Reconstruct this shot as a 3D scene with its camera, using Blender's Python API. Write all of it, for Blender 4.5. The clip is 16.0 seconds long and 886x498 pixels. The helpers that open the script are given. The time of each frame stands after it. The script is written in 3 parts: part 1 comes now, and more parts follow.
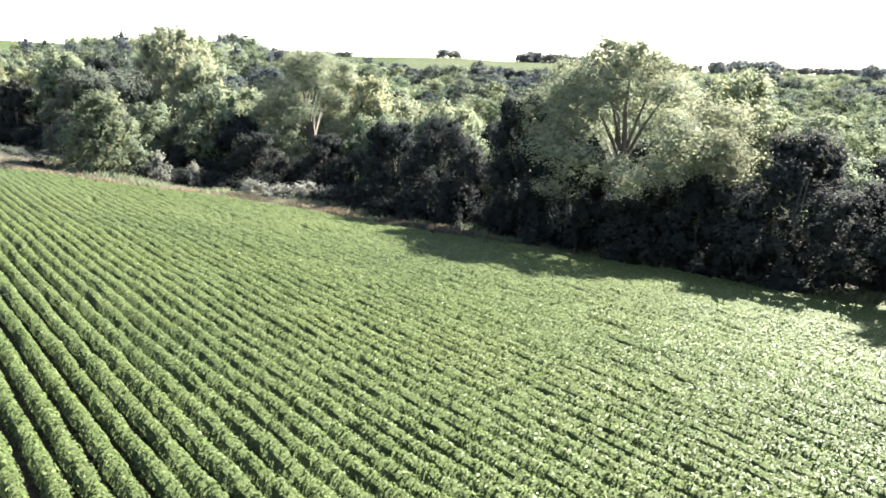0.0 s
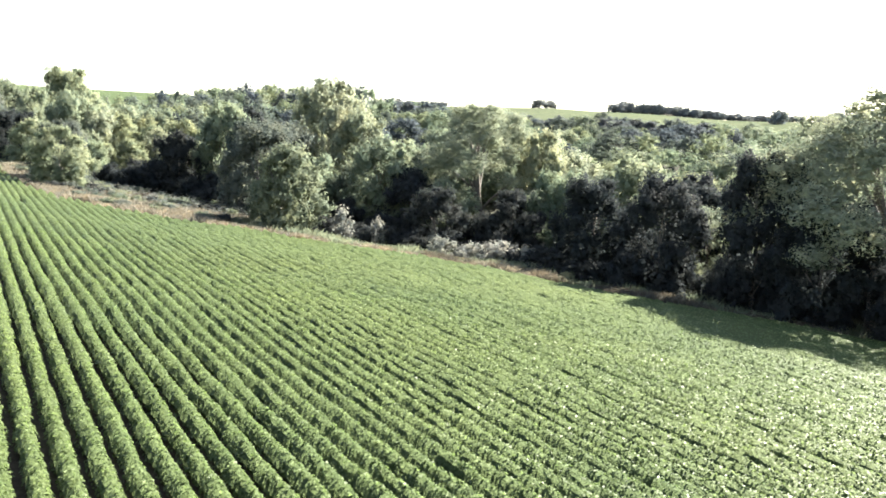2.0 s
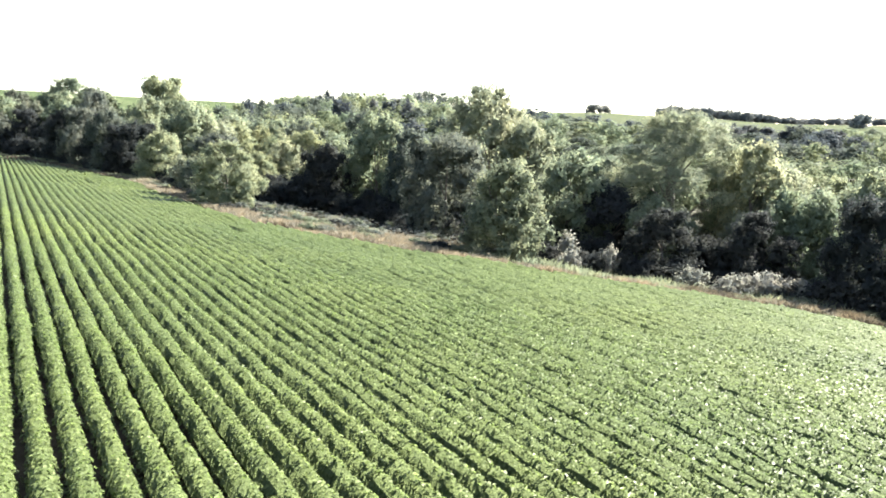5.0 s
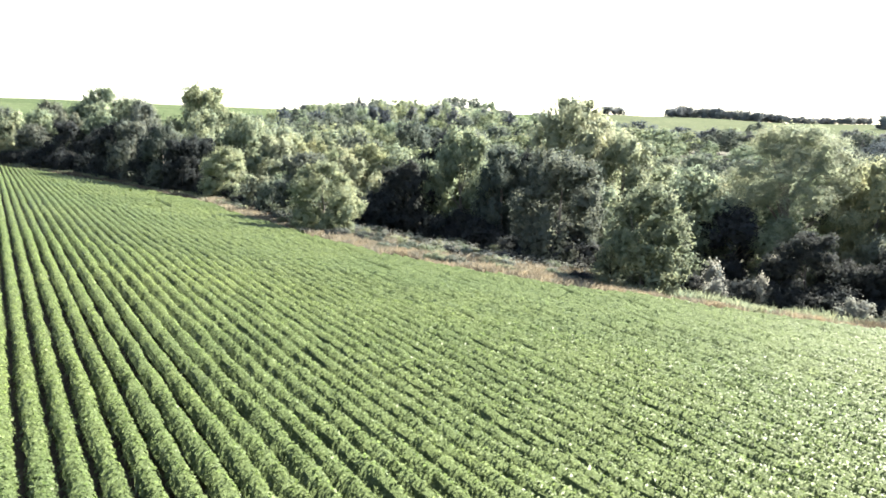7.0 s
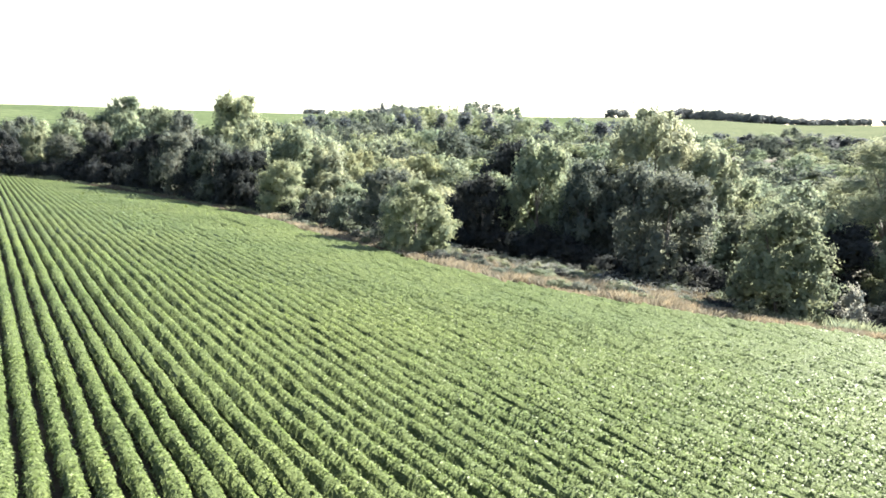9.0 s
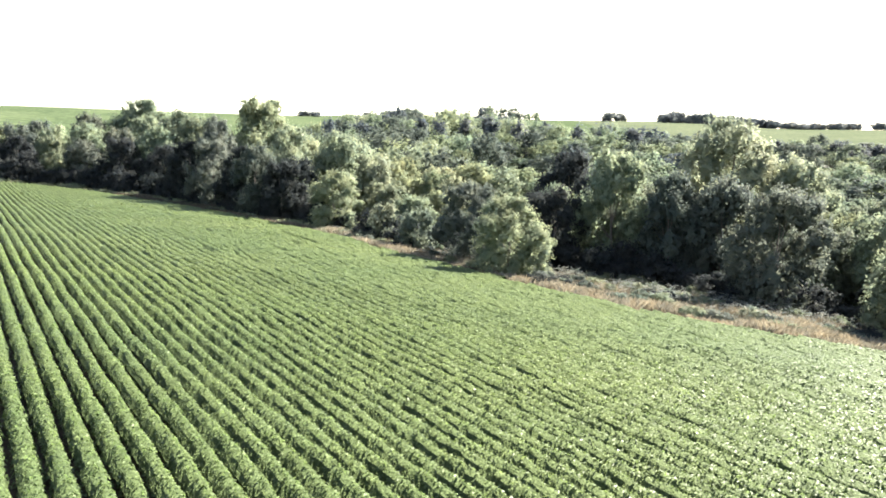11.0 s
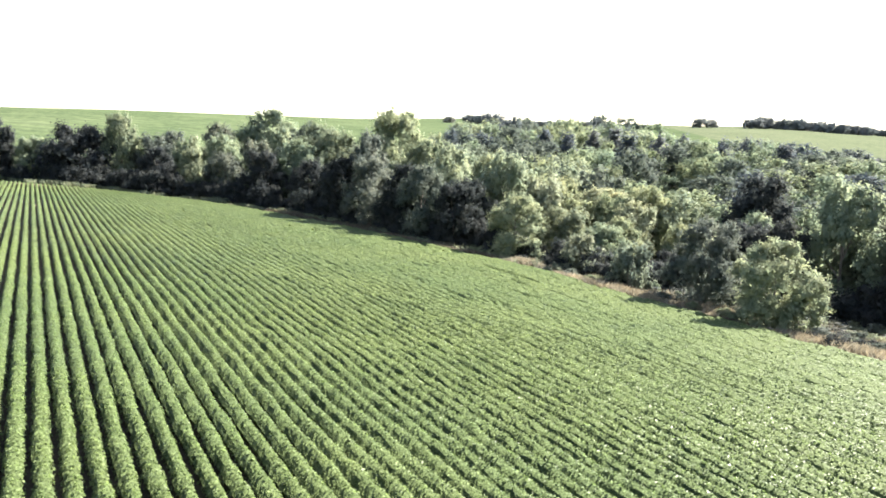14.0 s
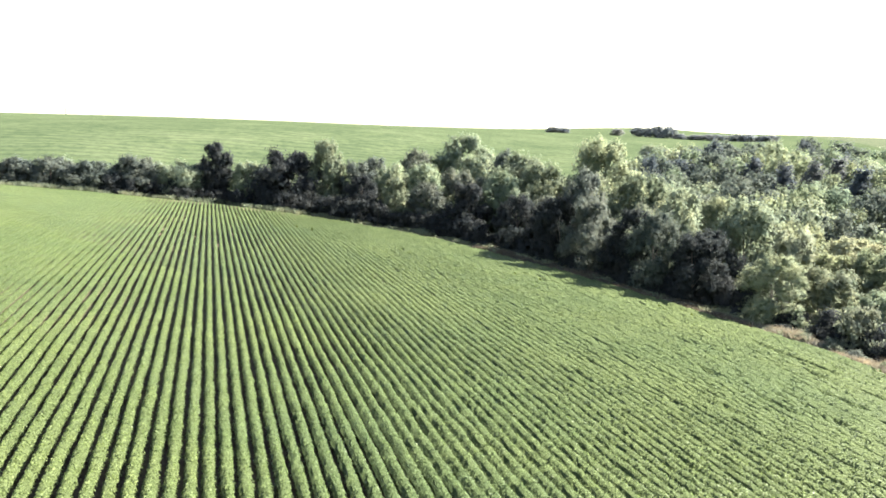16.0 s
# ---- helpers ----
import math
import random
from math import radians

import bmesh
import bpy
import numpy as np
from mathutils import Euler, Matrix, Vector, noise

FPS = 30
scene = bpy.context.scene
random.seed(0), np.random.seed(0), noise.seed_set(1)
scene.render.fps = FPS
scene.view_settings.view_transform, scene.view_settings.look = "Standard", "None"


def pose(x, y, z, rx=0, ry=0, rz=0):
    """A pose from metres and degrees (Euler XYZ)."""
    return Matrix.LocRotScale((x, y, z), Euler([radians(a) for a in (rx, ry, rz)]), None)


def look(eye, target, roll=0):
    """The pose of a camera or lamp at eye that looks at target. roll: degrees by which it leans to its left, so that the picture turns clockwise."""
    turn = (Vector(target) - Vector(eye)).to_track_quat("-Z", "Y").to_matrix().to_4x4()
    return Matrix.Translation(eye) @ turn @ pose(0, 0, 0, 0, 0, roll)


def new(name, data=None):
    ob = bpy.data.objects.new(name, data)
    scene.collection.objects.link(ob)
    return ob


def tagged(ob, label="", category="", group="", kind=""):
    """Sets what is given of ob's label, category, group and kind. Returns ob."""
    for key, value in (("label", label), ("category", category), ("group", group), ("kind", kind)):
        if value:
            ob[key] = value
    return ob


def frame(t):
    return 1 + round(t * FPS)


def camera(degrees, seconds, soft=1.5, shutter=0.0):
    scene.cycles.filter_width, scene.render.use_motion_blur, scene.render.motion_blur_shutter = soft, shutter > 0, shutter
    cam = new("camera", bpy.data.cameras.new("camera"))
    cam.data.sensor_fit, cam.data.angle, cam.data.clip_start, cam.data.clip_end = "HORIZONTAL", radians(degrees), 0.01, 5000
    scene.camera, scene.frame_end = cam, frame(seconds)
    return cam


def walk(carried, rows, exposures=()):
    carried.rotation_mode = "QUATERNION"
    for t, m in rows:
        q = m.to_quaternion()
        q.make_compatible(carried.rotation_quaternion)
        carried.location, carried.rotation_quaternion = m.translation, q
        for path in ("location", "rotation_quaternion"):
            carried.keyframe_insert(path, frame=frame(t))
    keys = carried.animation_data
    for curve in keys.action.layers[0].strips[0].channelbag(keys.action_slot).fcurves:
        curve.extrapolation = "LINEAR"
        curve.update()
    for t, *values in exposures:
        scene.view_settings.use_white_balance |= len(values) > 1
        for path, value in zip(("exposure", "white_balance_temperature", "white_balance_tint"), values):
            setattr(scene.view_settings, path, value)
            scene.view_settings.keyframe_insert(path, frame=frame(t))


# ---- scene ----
# ---------------------------------------------------------------- camera
cam = camera(62.54, 16.0, 1.7)
# seconds, place, heading to the left of +y, pitch, lean
PATH = [
    (0.0, 0.000, 0.000, 7.784, 0.010, -13.907, 1.406),
    (0.5, -3.242, 1.368, 7.827, 1.763, -13.869, 1.438),
    (1.0, -6.654, 2.793, 7.853, 3.287, -13.827, 1.551),
    (1.5, -10.224, 4.199, 7.905, 4.756, -12.825, 1.622),
    (2.0, -13.857, 5.595, 7.840, 6.100, -10.344, 1.543),
    (2.5, -17.656, 6.909, 7.839, 6.948, -10.316, 1.576),
    (3.0, -21.503, 8.250, 7.778, 7.488, -10.257, 1.594),
    (3.5, -25.414, 9.503, 7.779, 7.606, -10.173, 1.576),
    (4.0, -29.225, 10.738, 7.750, 7.804, -10.072, 1.450),
    (6.5, -47.254, 16.064, 9.514, 8.090, -9.977, 0.706),
    (7.0, -50.492, 16.845, 9.878, 7.914, -9.943, 0.597),
    (7.5, -53.702, 17.621, 10.221, 7.716, -9.890, 0.500),
    (8.0, -56.804, 18.368, 10.608, 7.557, -9.865, 0.325),
    (8.5, -59.835, 19.120, 10.949, 7.380, -9.838, 0.238),
    (9.0, -62.895, 19.836, 11.253, 7.163, -9.808, 0.316),
    (11.5, -78.200, 24.498, 12.532, 5.610, -9.640, 0.578),
    (12.0, -81.264, 25.422, 12.879, 5.806, -9.606, 0.617),
    (12.5, -84.343, 26.274, 13.339, 6.283, -9.579, 0.711),
    (13.0, -87.490, 27.038, 13.826, 6.964, -9.605, 0.819),
    (13.5, -90.748, 27.835, 14.293, 8.175, -9.610, 0.931),
    (14.0, -93.955, 28.517, 14.841, 10.295, -9.667, 1.023),
    (14.5, -97.178, 29.158, 15.903, 12.028, -9.662, 1.060),
    (15.0, -100.571, 29.899, 17.422, 14.172, -9.631, 1.178),
    (15.5, -103.884, 30.657, 18.754, 18.428, -9.562, 1.310),
    (16.0, -107.023, 31.499, 19.903, 21.852, -9.518, 1.507),
]


def drone(x, y, z, heading, pitch, lean):
    h, p = radians(heading), radians(pitch)
    ahead = Vector((-math.sin(h) * math.cos(p), math.cos(h) * math.cos(p), math.sin(p)))
    eye = Vector((x, y, z))
    return look(eye, eye + ahead * 10, lean)


walk(cam, [(row[0], drone(*row[1:])) for row in PATH])

# ---------------------------------------------------------------- light
SUN_FROM = Vector((0.7, 0.71, 0.0)).normalized()
SUN_UP = 35.0
w = bpy.data.worlds.new("sky")
scene.world = w
w.use_nodes = True
wn = w.node_tree.nodes
sky = wn.new("ShaderNodeTexSky")
sky.sky_type = "NISHITA"
sky.sun_disc = False
sky.sun_elevation = radians(SUN_UP)
sky.sun_rotation = math.atan2(SUN_FROM.x, SUN_FROM.y)
sky.dust_density = 0.4
sky.air_density = 1.0
wn["Background"].inputs["Strength"].default_value = 0.05
# thin high haze whitens the sky
haze = wn.new("ShaderNodeHueSaturation")
haze.inputs["Saturation"].default_value = 0.72
w.node_tree.links.new(sky.outputs["Color"], haze.inputs["Color"])
w.node_tree.links.new(haze.outputs["Color"], wn["Background"].inputs["Color"])
lamp = bpy.data.lights.new("sun", "SUN")
lamp.energy = 5.0
lamp.angle = radians(0.6)
lamp.color = (1.0, 0.95, 0.86)
sun = new("sun", lamp)
up = radians(SUN_UP)
sun.matrix_world = look((0, 0, 80), Vector((0, 0, 80)) - Vector((SUN_FROM.x * math.cos(up), SUN_FROM.y * math.cos(up), math.sin(up))))
scene.view_settings.exposure = 3.21


# ---------------------------------------------------------------- materials
def material(name):
    m = bpy.data.materials.new(name)
    m.use_nodes = True
    nt = m.node_tree
    return m, nt, nt.nodes["Principled BSDF"], nt.nodes["Material Output"]


def node(nt, kind, **values):
    n = nt.nodes.new(kind)
    for key, value in values.items():
        n.inputs[key.replace("_", " ")].default_value = value
    return n


def ramp(nt, source, stops):
    r = nt.nodes.new("ShaderNodeValToRGB")
    while len(r.color_ramp.elements) < len(stops):
        r.color_ramp.elements.new(0.5)
    for e, (at, colour) in zip(r.color_ramp.elements, stops):
        e.position, e.color = at, (*colour, 1)
    nt.links.new(source, r.inputs["Fac"])
    return r.outputs["Color"]


def blend(nt, fac, a, b, how="MIX"):
    m = nt.nodes.new("ShaderNodeMix")
    m.data_type, m.blend_type = "RGBA", how
    for value, socket in ((fac, m.inputs[0]), (a, m.inputs[6]), (b, m.inputs[7])):
        if isinstance(value, (int, float)):
            socket.default_value = value
        elif isinstance(value, tuple):
            socket.default_value = (*value, 1)
        else:
            nt.links.new(value, socket)
    return m.outputs[2]


def world_noise(nt, scale, detail=4.0, rough=0.6):
    g = nt.nodes.new("ShaderNodeNewGeometry")
    n = node(nt, "ShaderNodeTexNoise", Scale=scale, Detail=detail, Roughness=rough)
    nt.links.new(g.outputs["Position"], n.inputs["Vector"])
    return n.outputs["Fac"]


def leaf_material(name, dark, mid, light, through_light=0.35, rough=0.6, patch=0.05, gloss=0.12, glow=(1.2, 1.28, 1.05), vary=1.0, clump=1.0):
    """Leaves: each one its own shade, each plant its own tint, some light through the blade."""
    m, nt, bsdf, out = material(name)
    geo = nt.nodes.new("ShaderNodeNewGeometry")
    info = nt.nodes.new("ShaderNodeObjectInfo")
    own = ramp(nt, geo.outputs["Random Per Island"], [(0.0, dark), (0.5, mid), (1.0, light)])
    tint = ramp(nt, info.outputs["Random"], [(0.0, (0.82, 0.87, 0.85)), (0.5, (1, 1, 1)), (1.0, (1.09, 1.06, 0.97))])
    tint = blend(nt, vary, (1.0, 1.0, 1.0), tint)
    col = blend(nt, 1.0, own, tint, "MULTIPLY")
    spots = ramp(nt, world_noise(nt, patch), [(0.3, (0.82, 0.86, 0.85)), (0.7, (1.15, 1.1, 1.0))])
    col = blend(nt, 1.0, col, spots, "MULTIPLY")
    twigs = ramp(nt, world_noise(nt, 0.7, 2), [(0.35, (0.8, 0.86, 0.9)), (0.65, (1.2, 1.14, 1.02))])
    col = blend(nt, clump, col, blend(nt, 1.0, col, twigs, "MULTIPLY"))
    nt.links.new(col, bsdf.inputs["Base Color"])
    bsdf.inputs["Roughness"].default_value = rough
    bsdf.inputs["Specular IOR Level"].default_value = gloss
    tr = nt.nodes.new("ShaderNodeBsdfTranslucent")
    nt.links.new(blend(nt, 1.0, col, glow, "MULTIPLY"), tr.inputs["Color"])
    mix = nt.nodes.new("ShaderNodeMixShader")
    mix.inputs[0].default_value = through_light
    nt.links.new(bsdf.outputs[0], mix.inputs[1])
    nt.links.new(tr.outputs[0], mix.inputs[2])
    nt.links.new(mix.outputs[0], out.inputs["Surface"])
    return m


def earth_material(name, stops, fine, coarse, bump=0.3, rough=0.95):
    m, nt, bsdf, out = material(name)
    a = ramp(nt, world_noise(nt, fine, 6), stops)
    b = ramp(nt, world_noise(nt, coarse, 3), [(0.3, (0.75, 0.78, 0.75)), (0.7, (1.2, 1.15, 1.1))])
    nt.links.new(blend(nt, 1.0, a, b, "MULTIPLY"), bsdf.inputs["Base Color"])
    bsdf.inputs["Roughness"].default_value = rough
    bsdf.inputs["Specular IOR Level"].default_value = 0.2
    bp = node(nt, "ShaderNodeBump", Strength=bump, Distance=0.1)
    nt.links.new(world_noise(nt, fine * 2, 5), bp.inputs["Height"])
    nt.links.new(bp.outputs[0], bsdf.inputs["Normal"])
    return m


def crop_material(name, stops, heading):
    """Far crop land: planting lines along one heading, soft patches."""
    m, nt, bsdf, out = material(name)
    geo = nt.nodes.new("ShaderNodeNewGeometry")
    mp = nt.nodes.new("ShaderNodeMapping")
    mp.inputs["Rotation"].default_value = (0, 0, radians(heading))
    nt.links.new(geo.outputs["Position"], mp.inputs["Vector"])
    lines = node(nt, "ShaderNodeTexWave", Scale=0.045, Distortion=9.0, Detail=4.0)
    nt.links.new(mp.outputs[0], lines.inputs["Vector"])
    a = ramp(nt, world_noise(nt, 0.03, 6, 0.7), stops)
    b = ramp(nt, lines.outputs["Fac"], [(0.0, (0.84, 0.87, 0.86)), (0.6, (1.02, 1.02, 1.0)), (1.0, (1.12, 1.1, 1.03))])
    c = ramp(nt, world_noise(nt, 0.35, 5, 0.75), [(0.32, (0.66, 0.72, 0.7)), (0.5, (1.0, 1.0, 1.0)), (0.7, (1.25, 1.2, 1.1))])
    nt.links.new(blend(nt, 1.0, blend(nt, 1.0, a, b, "MULTIPLY"), c, "MULTIPLY"), bsdf.inputs["Base Color"])
    bsdf.inputs["Roughness"].default_value = 1.0
    bsdf.inputs["Specular IOR Level"].default_value = 0.0
    bp = node(nt, "ShaderNodeBump", Strength=0.5, Distance=0.3)
    nt.links.new(world_noise(nt, 1.2, 4), bp.inputs["Height"])
    nt.links.new(bp.outputs[0], bsdf.inputs["Normal"])
    return m


def bark_material(name, dark, light):
    m, nt, bsdf, out = material(name)
    nt.links.new(ramp(nt, world_noise(nt, 5.0, 6), [(0.3, dark), (0.7, light)]), bsdf.inputs["Base Color"])
    bsdf.inputs["Roughness"].default_value = 0.9
    bp = node(nt, "ShaderNodeBump", Strength=0.6, Distance=0.05)
    nt.links.new(world_noise(nt, 14.0, 4), bp.inputs["Height"])
    nt.links.new(bp.outputs[0], bsdf.inputs["Normal"])
    return m


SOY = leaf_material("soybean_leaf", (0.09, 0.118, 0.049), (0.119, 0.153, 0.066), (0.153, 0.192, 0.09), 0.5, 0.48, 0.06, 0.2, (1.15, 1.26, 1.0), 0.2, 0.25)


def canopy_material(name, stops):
    """A closed leaf roof: leaf-sized shade put into the colour, relief, broad patches of growth."""
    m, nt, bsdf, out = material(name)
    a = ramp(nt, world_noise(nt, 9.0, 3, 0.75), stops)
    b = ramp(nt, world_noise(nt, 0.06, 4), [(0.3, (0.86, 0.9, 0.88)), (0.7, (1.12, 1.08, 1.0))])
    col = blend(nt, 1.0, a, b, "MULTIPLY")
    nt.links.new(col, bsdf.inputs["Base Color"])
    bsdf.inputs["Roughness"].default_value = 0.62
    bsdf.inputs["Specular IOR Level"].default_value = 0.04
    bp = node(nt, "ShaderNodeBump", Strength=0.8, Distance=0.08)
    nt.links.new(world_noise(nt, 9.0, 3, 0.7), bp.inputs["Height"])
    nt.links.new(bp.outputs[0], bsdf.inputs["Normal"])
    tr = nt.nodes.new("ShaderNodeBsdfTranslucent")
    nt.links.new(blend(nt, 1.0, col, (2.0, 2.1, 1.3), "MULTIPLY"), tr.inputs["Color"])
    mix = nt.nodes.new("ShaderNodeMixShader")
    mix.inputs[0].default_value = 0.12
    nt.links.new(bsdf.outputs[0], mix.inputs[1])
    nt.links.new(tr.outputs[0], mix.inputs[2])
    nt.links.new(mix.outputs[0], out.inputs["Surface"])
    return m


# coloured darker than the leaves above it, for the shade between them
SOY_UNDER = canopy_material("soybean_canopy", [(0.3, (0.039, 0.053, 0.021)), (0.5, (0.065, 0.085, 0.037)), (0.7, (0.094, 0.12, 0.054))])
SOIL = earth_material("field_soil", [(0.3, (0.036, 0.028, 0.019)), (0.7, (0.085, 0.066, 0.046))], 3.0, 0.05)
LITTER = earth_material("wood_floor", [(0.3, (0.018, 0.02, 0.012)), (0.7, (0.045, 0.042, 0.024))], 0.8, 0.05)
VERGE = earth_material("verge_earth", [(0.3, (0.055, 0.046, 0.028)), (0.7, (0.11, 0.09, 0.058))], 1.2, 0.08)
CROP = crop_material("far_crop", [(0.3, (0.036, 0.05, 0.028)), (0.5, (0.05, 0.065, 0.036)), (0.7, (0.066, 0.08, 0.046))], 62)
# light pasture green, made paler still by haze put into the colour
PASTURE = crop_material("far_pasture", [(0.3, (0.056, 0.066, 0.042)), (0.7, (0.075, 0.084, 0.056))], -30)
LEAF = {
    "cottonwood": leaf_material("cottonwood_leaf", (0.211, 0.225, 0.172), (0.240, 0.256, 0.196), (0.268, 0.287, 0.219), 0.5, 0.7, 0.05, 0.02, (1.0, 1.02, 0.98)),
    "green": leaf_material("broad_leaf", (0.167, 0.192, 0.144), (0.190, 0.218, 0.164), (0.213, 0.244, 0.184), 0.5, 0.7, 0.05, 0.02, (1.0, 1.02, 0.98)),
    # a dusky leaf tone, with some of the wood's shade put into it
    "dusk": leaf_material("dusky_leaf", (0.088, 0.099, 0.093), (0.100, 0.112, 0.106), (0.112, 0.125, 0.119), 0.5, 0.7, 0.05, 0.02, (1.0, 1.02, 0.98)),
    "olive": leaf_material("olive_leaf", (0.141, 0.157, 0.116), (0.160, 0.178, 0.132), (0.179, 0.199, 0.148), 0.5, 0.7, 0.05, 0.02, (1.0, 1.02, 0.98)),
    # shade on the wood's near side, put into the leaf colour
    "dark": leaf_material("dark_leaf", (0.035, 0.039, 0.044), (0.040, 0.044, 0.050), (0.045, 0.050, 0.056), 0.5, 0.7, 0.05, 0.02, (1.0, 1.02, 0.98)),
    "warm": leaf_material("warm_leaf", (0.176, 0.190, 0.128), (0.200, 0.216, 0.146), (0.224, 0.242, 0.164), 0.5, 0.7, 0.05, 0.02, (1.0, 1.02, 0.98)),
    "grey": leaf_material("grey_leaf", (0.130, 0.144, 0.121), (0.148, 0.164, 0.138), (0.166, 0.184, 0.155), 0.5, 0.7, 0.05, 0.02, (1.0, 1.02, 0.98)),
    "pale": leaf_material("pale_leaf", (0.189, 0.189, 0.189), (0.215, 0.215, 0.215), (0.241, 0.241, 0.241), 0.5, 0.7, 0.05, 0.02, (1.0, 1.02, 0.98)),
    "cedar": leaf_material("cedar_needle", (0.077, 0.086, 0.106), (0.088, 0.098, 0.120), (0.099, 0.110, 0.134), 0.5, 0.7, 0.05, 0.02, (1.0, 1.02, 0.98)),
    # bluish and pale: the haze of distance is put into this leaf colour
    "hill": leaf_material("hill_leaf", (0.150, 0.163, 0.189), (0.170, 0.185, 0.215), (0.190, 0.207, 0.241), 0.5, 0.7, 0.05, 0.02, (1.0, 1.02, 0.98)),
}
STRAW = leaf_material("dry_grass", (0.15, 0.128, 0.106), (0.225, 0.195, 0.163), (0.3, 0.268, 0.228), 0.3, 0.7, 0.3, 0.1, (1.05, 1.0, 0.9))
RUST = leaf_material("rust_grass", (0.074, 0.061, 0.053), (0.12, 0.101, 0.088), (0.172, 0.148, 0.128), 0.3, 0.7, 0.3, 0.1, (1.05, 1.0, 0.9))
BARK = bark_material("bark", (0.06, 0.05, 0.04), (0.17, 0.15, 0.125))
STEEL = bark_material("mast_steel", (0.12, 0.12, 0.13), (0.2, 0.2, 0.21))


# ---------------------------------------------------------------- plan of the land
EDGE_X = (-420, -300, -260, -240, -215, -190, -165, -147, -130, -120, -109, -98, -88, -79, -71, -65, -58, -50, -40, -30, -18, -9, 0, 9, 20, 31, 60, 120)
EDGE_Y = (20, 108, 136, 150, 160, 163, 160, 152, 141, 133, 125, 116.5, 104, 95, 86.5, 82.3, 79.5, 77.2, 77.3, 78, 77, 72.5, 69.5, 66.5, 61, 54, 26, -40)
# how deep the weedy verge runs in behind the field's edge
VERGE_X = (-160, -112, -92, -84, -78, -70, -62, -55, -50, -43, -36, -26, -12, 4, 20)
VERGE_S = (4.5, 5.5, 8, 14, 21, 29, 30, 25, 21, 15, 9, 8, 7, 5, 4)


def edge_y(x):
    """The field's far edge, where the verge begins."""
    return np.interp(x, EDGE_X, EDGE_Y)


def verge_s(x):
    return np.interp(x, VERGE_X, VERGE_S)


def smooth(a, b, v):
    k = np.clip((v - a) / (b - a), 0, 1)
    return k * k * (3 - 2 * k)


def vnoise(x, y, seed=0):
    """Smooth noise, 0 to 1, one bump a unit."""
    xi, yi = np.floor(x).astype(np.int64), np.floor(y).astype(np.int64)
    fx, fy = x - xi, y - yi
    fx, fy = fx * fx * (3 - 2 * fx), fy * fy * (3 - 2 * fy)

    def h(i, j):
        k = (i * 374761393 + j * 668265263 + seed * 1442695041) & 0xFFFFFFFF
        k = ((k ^ (k >> 13)) * 1274126177) & 0xFFFFFFFF
        return ((k ^ (k >> 16)) & 0xFFFF) / 65535.0

    return (h(xi, yi) * (1 - fx) + h(xi + 1, yi) * fx) * (1 - fy) + (h(xi, yi + 1) * (1 - fx) + h(xi + 1, yi + 1) * fx) * fy


SLOPE = (-0.255, -10.092, -3.062, -5.18, 2.067, -13.545, -4.067, -7.082, -3.15, -4.362, -9.918, -4.147, -5.768, -1.12, 0.715)


def ground_z(x, y):
    """Height of the land: the field's slope, the wooded hollow, the hills behind it."""
    x, y = np.asarray(x, float), np.asarray(y, float)
    a, b = np.tanh((x + 90) / 150.0), np.tanh((y - 80) / 120.0)
    z = sum(c * a**i * b**j for c, (i, j) in zip(SLOPE, [(i, j) for i in range(5) for j in range(5 - i)]))
    s = y - edge_y(x)
    left = smooth(-90.0, -320.0, x)
    rise = np.maximum(0, s - 40 + 22 * left)
    far = -6.5 + 4.5 * left + (21 + 3 * left) * (1 - np.exp(-rise / (190 - 60 * left + 170 * smooth(0.0, 80.0, x)))) + 0.009 * np.maximum(0, s - 300) * (1 - smooth(600, 2500, s))
    far = far + 2.5 * (vnoise(x / 160, y / 160, 5) - 0.5) * smooth(60, 200, s)
    # the skyline falls away to the left
    fan = -(x + 107) / np.maximum(y - 31, 60)
    far = far - 0.0085 * np.maximum(y - 31, 0) * smooth(0.08, 0.33, fan) * (1 - 0.55 * smooth(0.4, 1.0, fan)) * smooth(220, 600, s)
    side = x / np.maximum(y, 60)
    far = far - 0.008 * np.maximum(y - 31, 0) * smooth(0.09, 0.27, side) * smooth(220, 600, s)
    k = smooth(4, 55, s)
    return z * (1 - k) + far * k


def gz(x, y):
    return float(ground_z(x, y))


# ---------------------------------------------------------------- mesh helpers
def raw_mesh(name, verts, faces, materials, index=None, shade=False, normals=None):
    """A mesh from arrays: verts n x 3, faces m x 3 or m x 4."""
    me = bpy.data.meshes.new(name)
    verts, faces = np.asarray(verts, np.float32), np.asarray(faces, np.int32)
    me.vertices.add(len(verts))
    me.vertices.foreach_set("co", verts.ravel())
    k = faces.shape[1]
    me.loops.add(faces.size)
    me.loops.foreach_set("vertex_index", faces.ravel())
    me.polygons.add(len(faces))
    me.polygons.foreach_set("loop_start", np.arange(0, faces.size, k, dtype=np.int32))
    if index is not None:
        me.polygons.foreach_set("material_index", np.asarray(index, np.int32))
    for m in materials:
        me.materials.append(m)
    me.update(calc_edges=True)
    me.polygons.foreach_set("use_smooth", np.full(len(faces), shade or normals is not None))
    if normals is not None:
        a = me.attributes.new("custom_normal", "FLOAT_VECTOR", "POINT")
        a.data.foreach_set("vector", np.asarray(normals, np.float32).ravel())
    me.update()
    return me


def part(name, me, parent, label=""):
    ob = new(name, me)
    ob.parent = parent
    return tagged(ob, label)


def unit(v):
    return v / (np.linalg.norm(v, axis=-1, keepdims=True) + 1e-9)


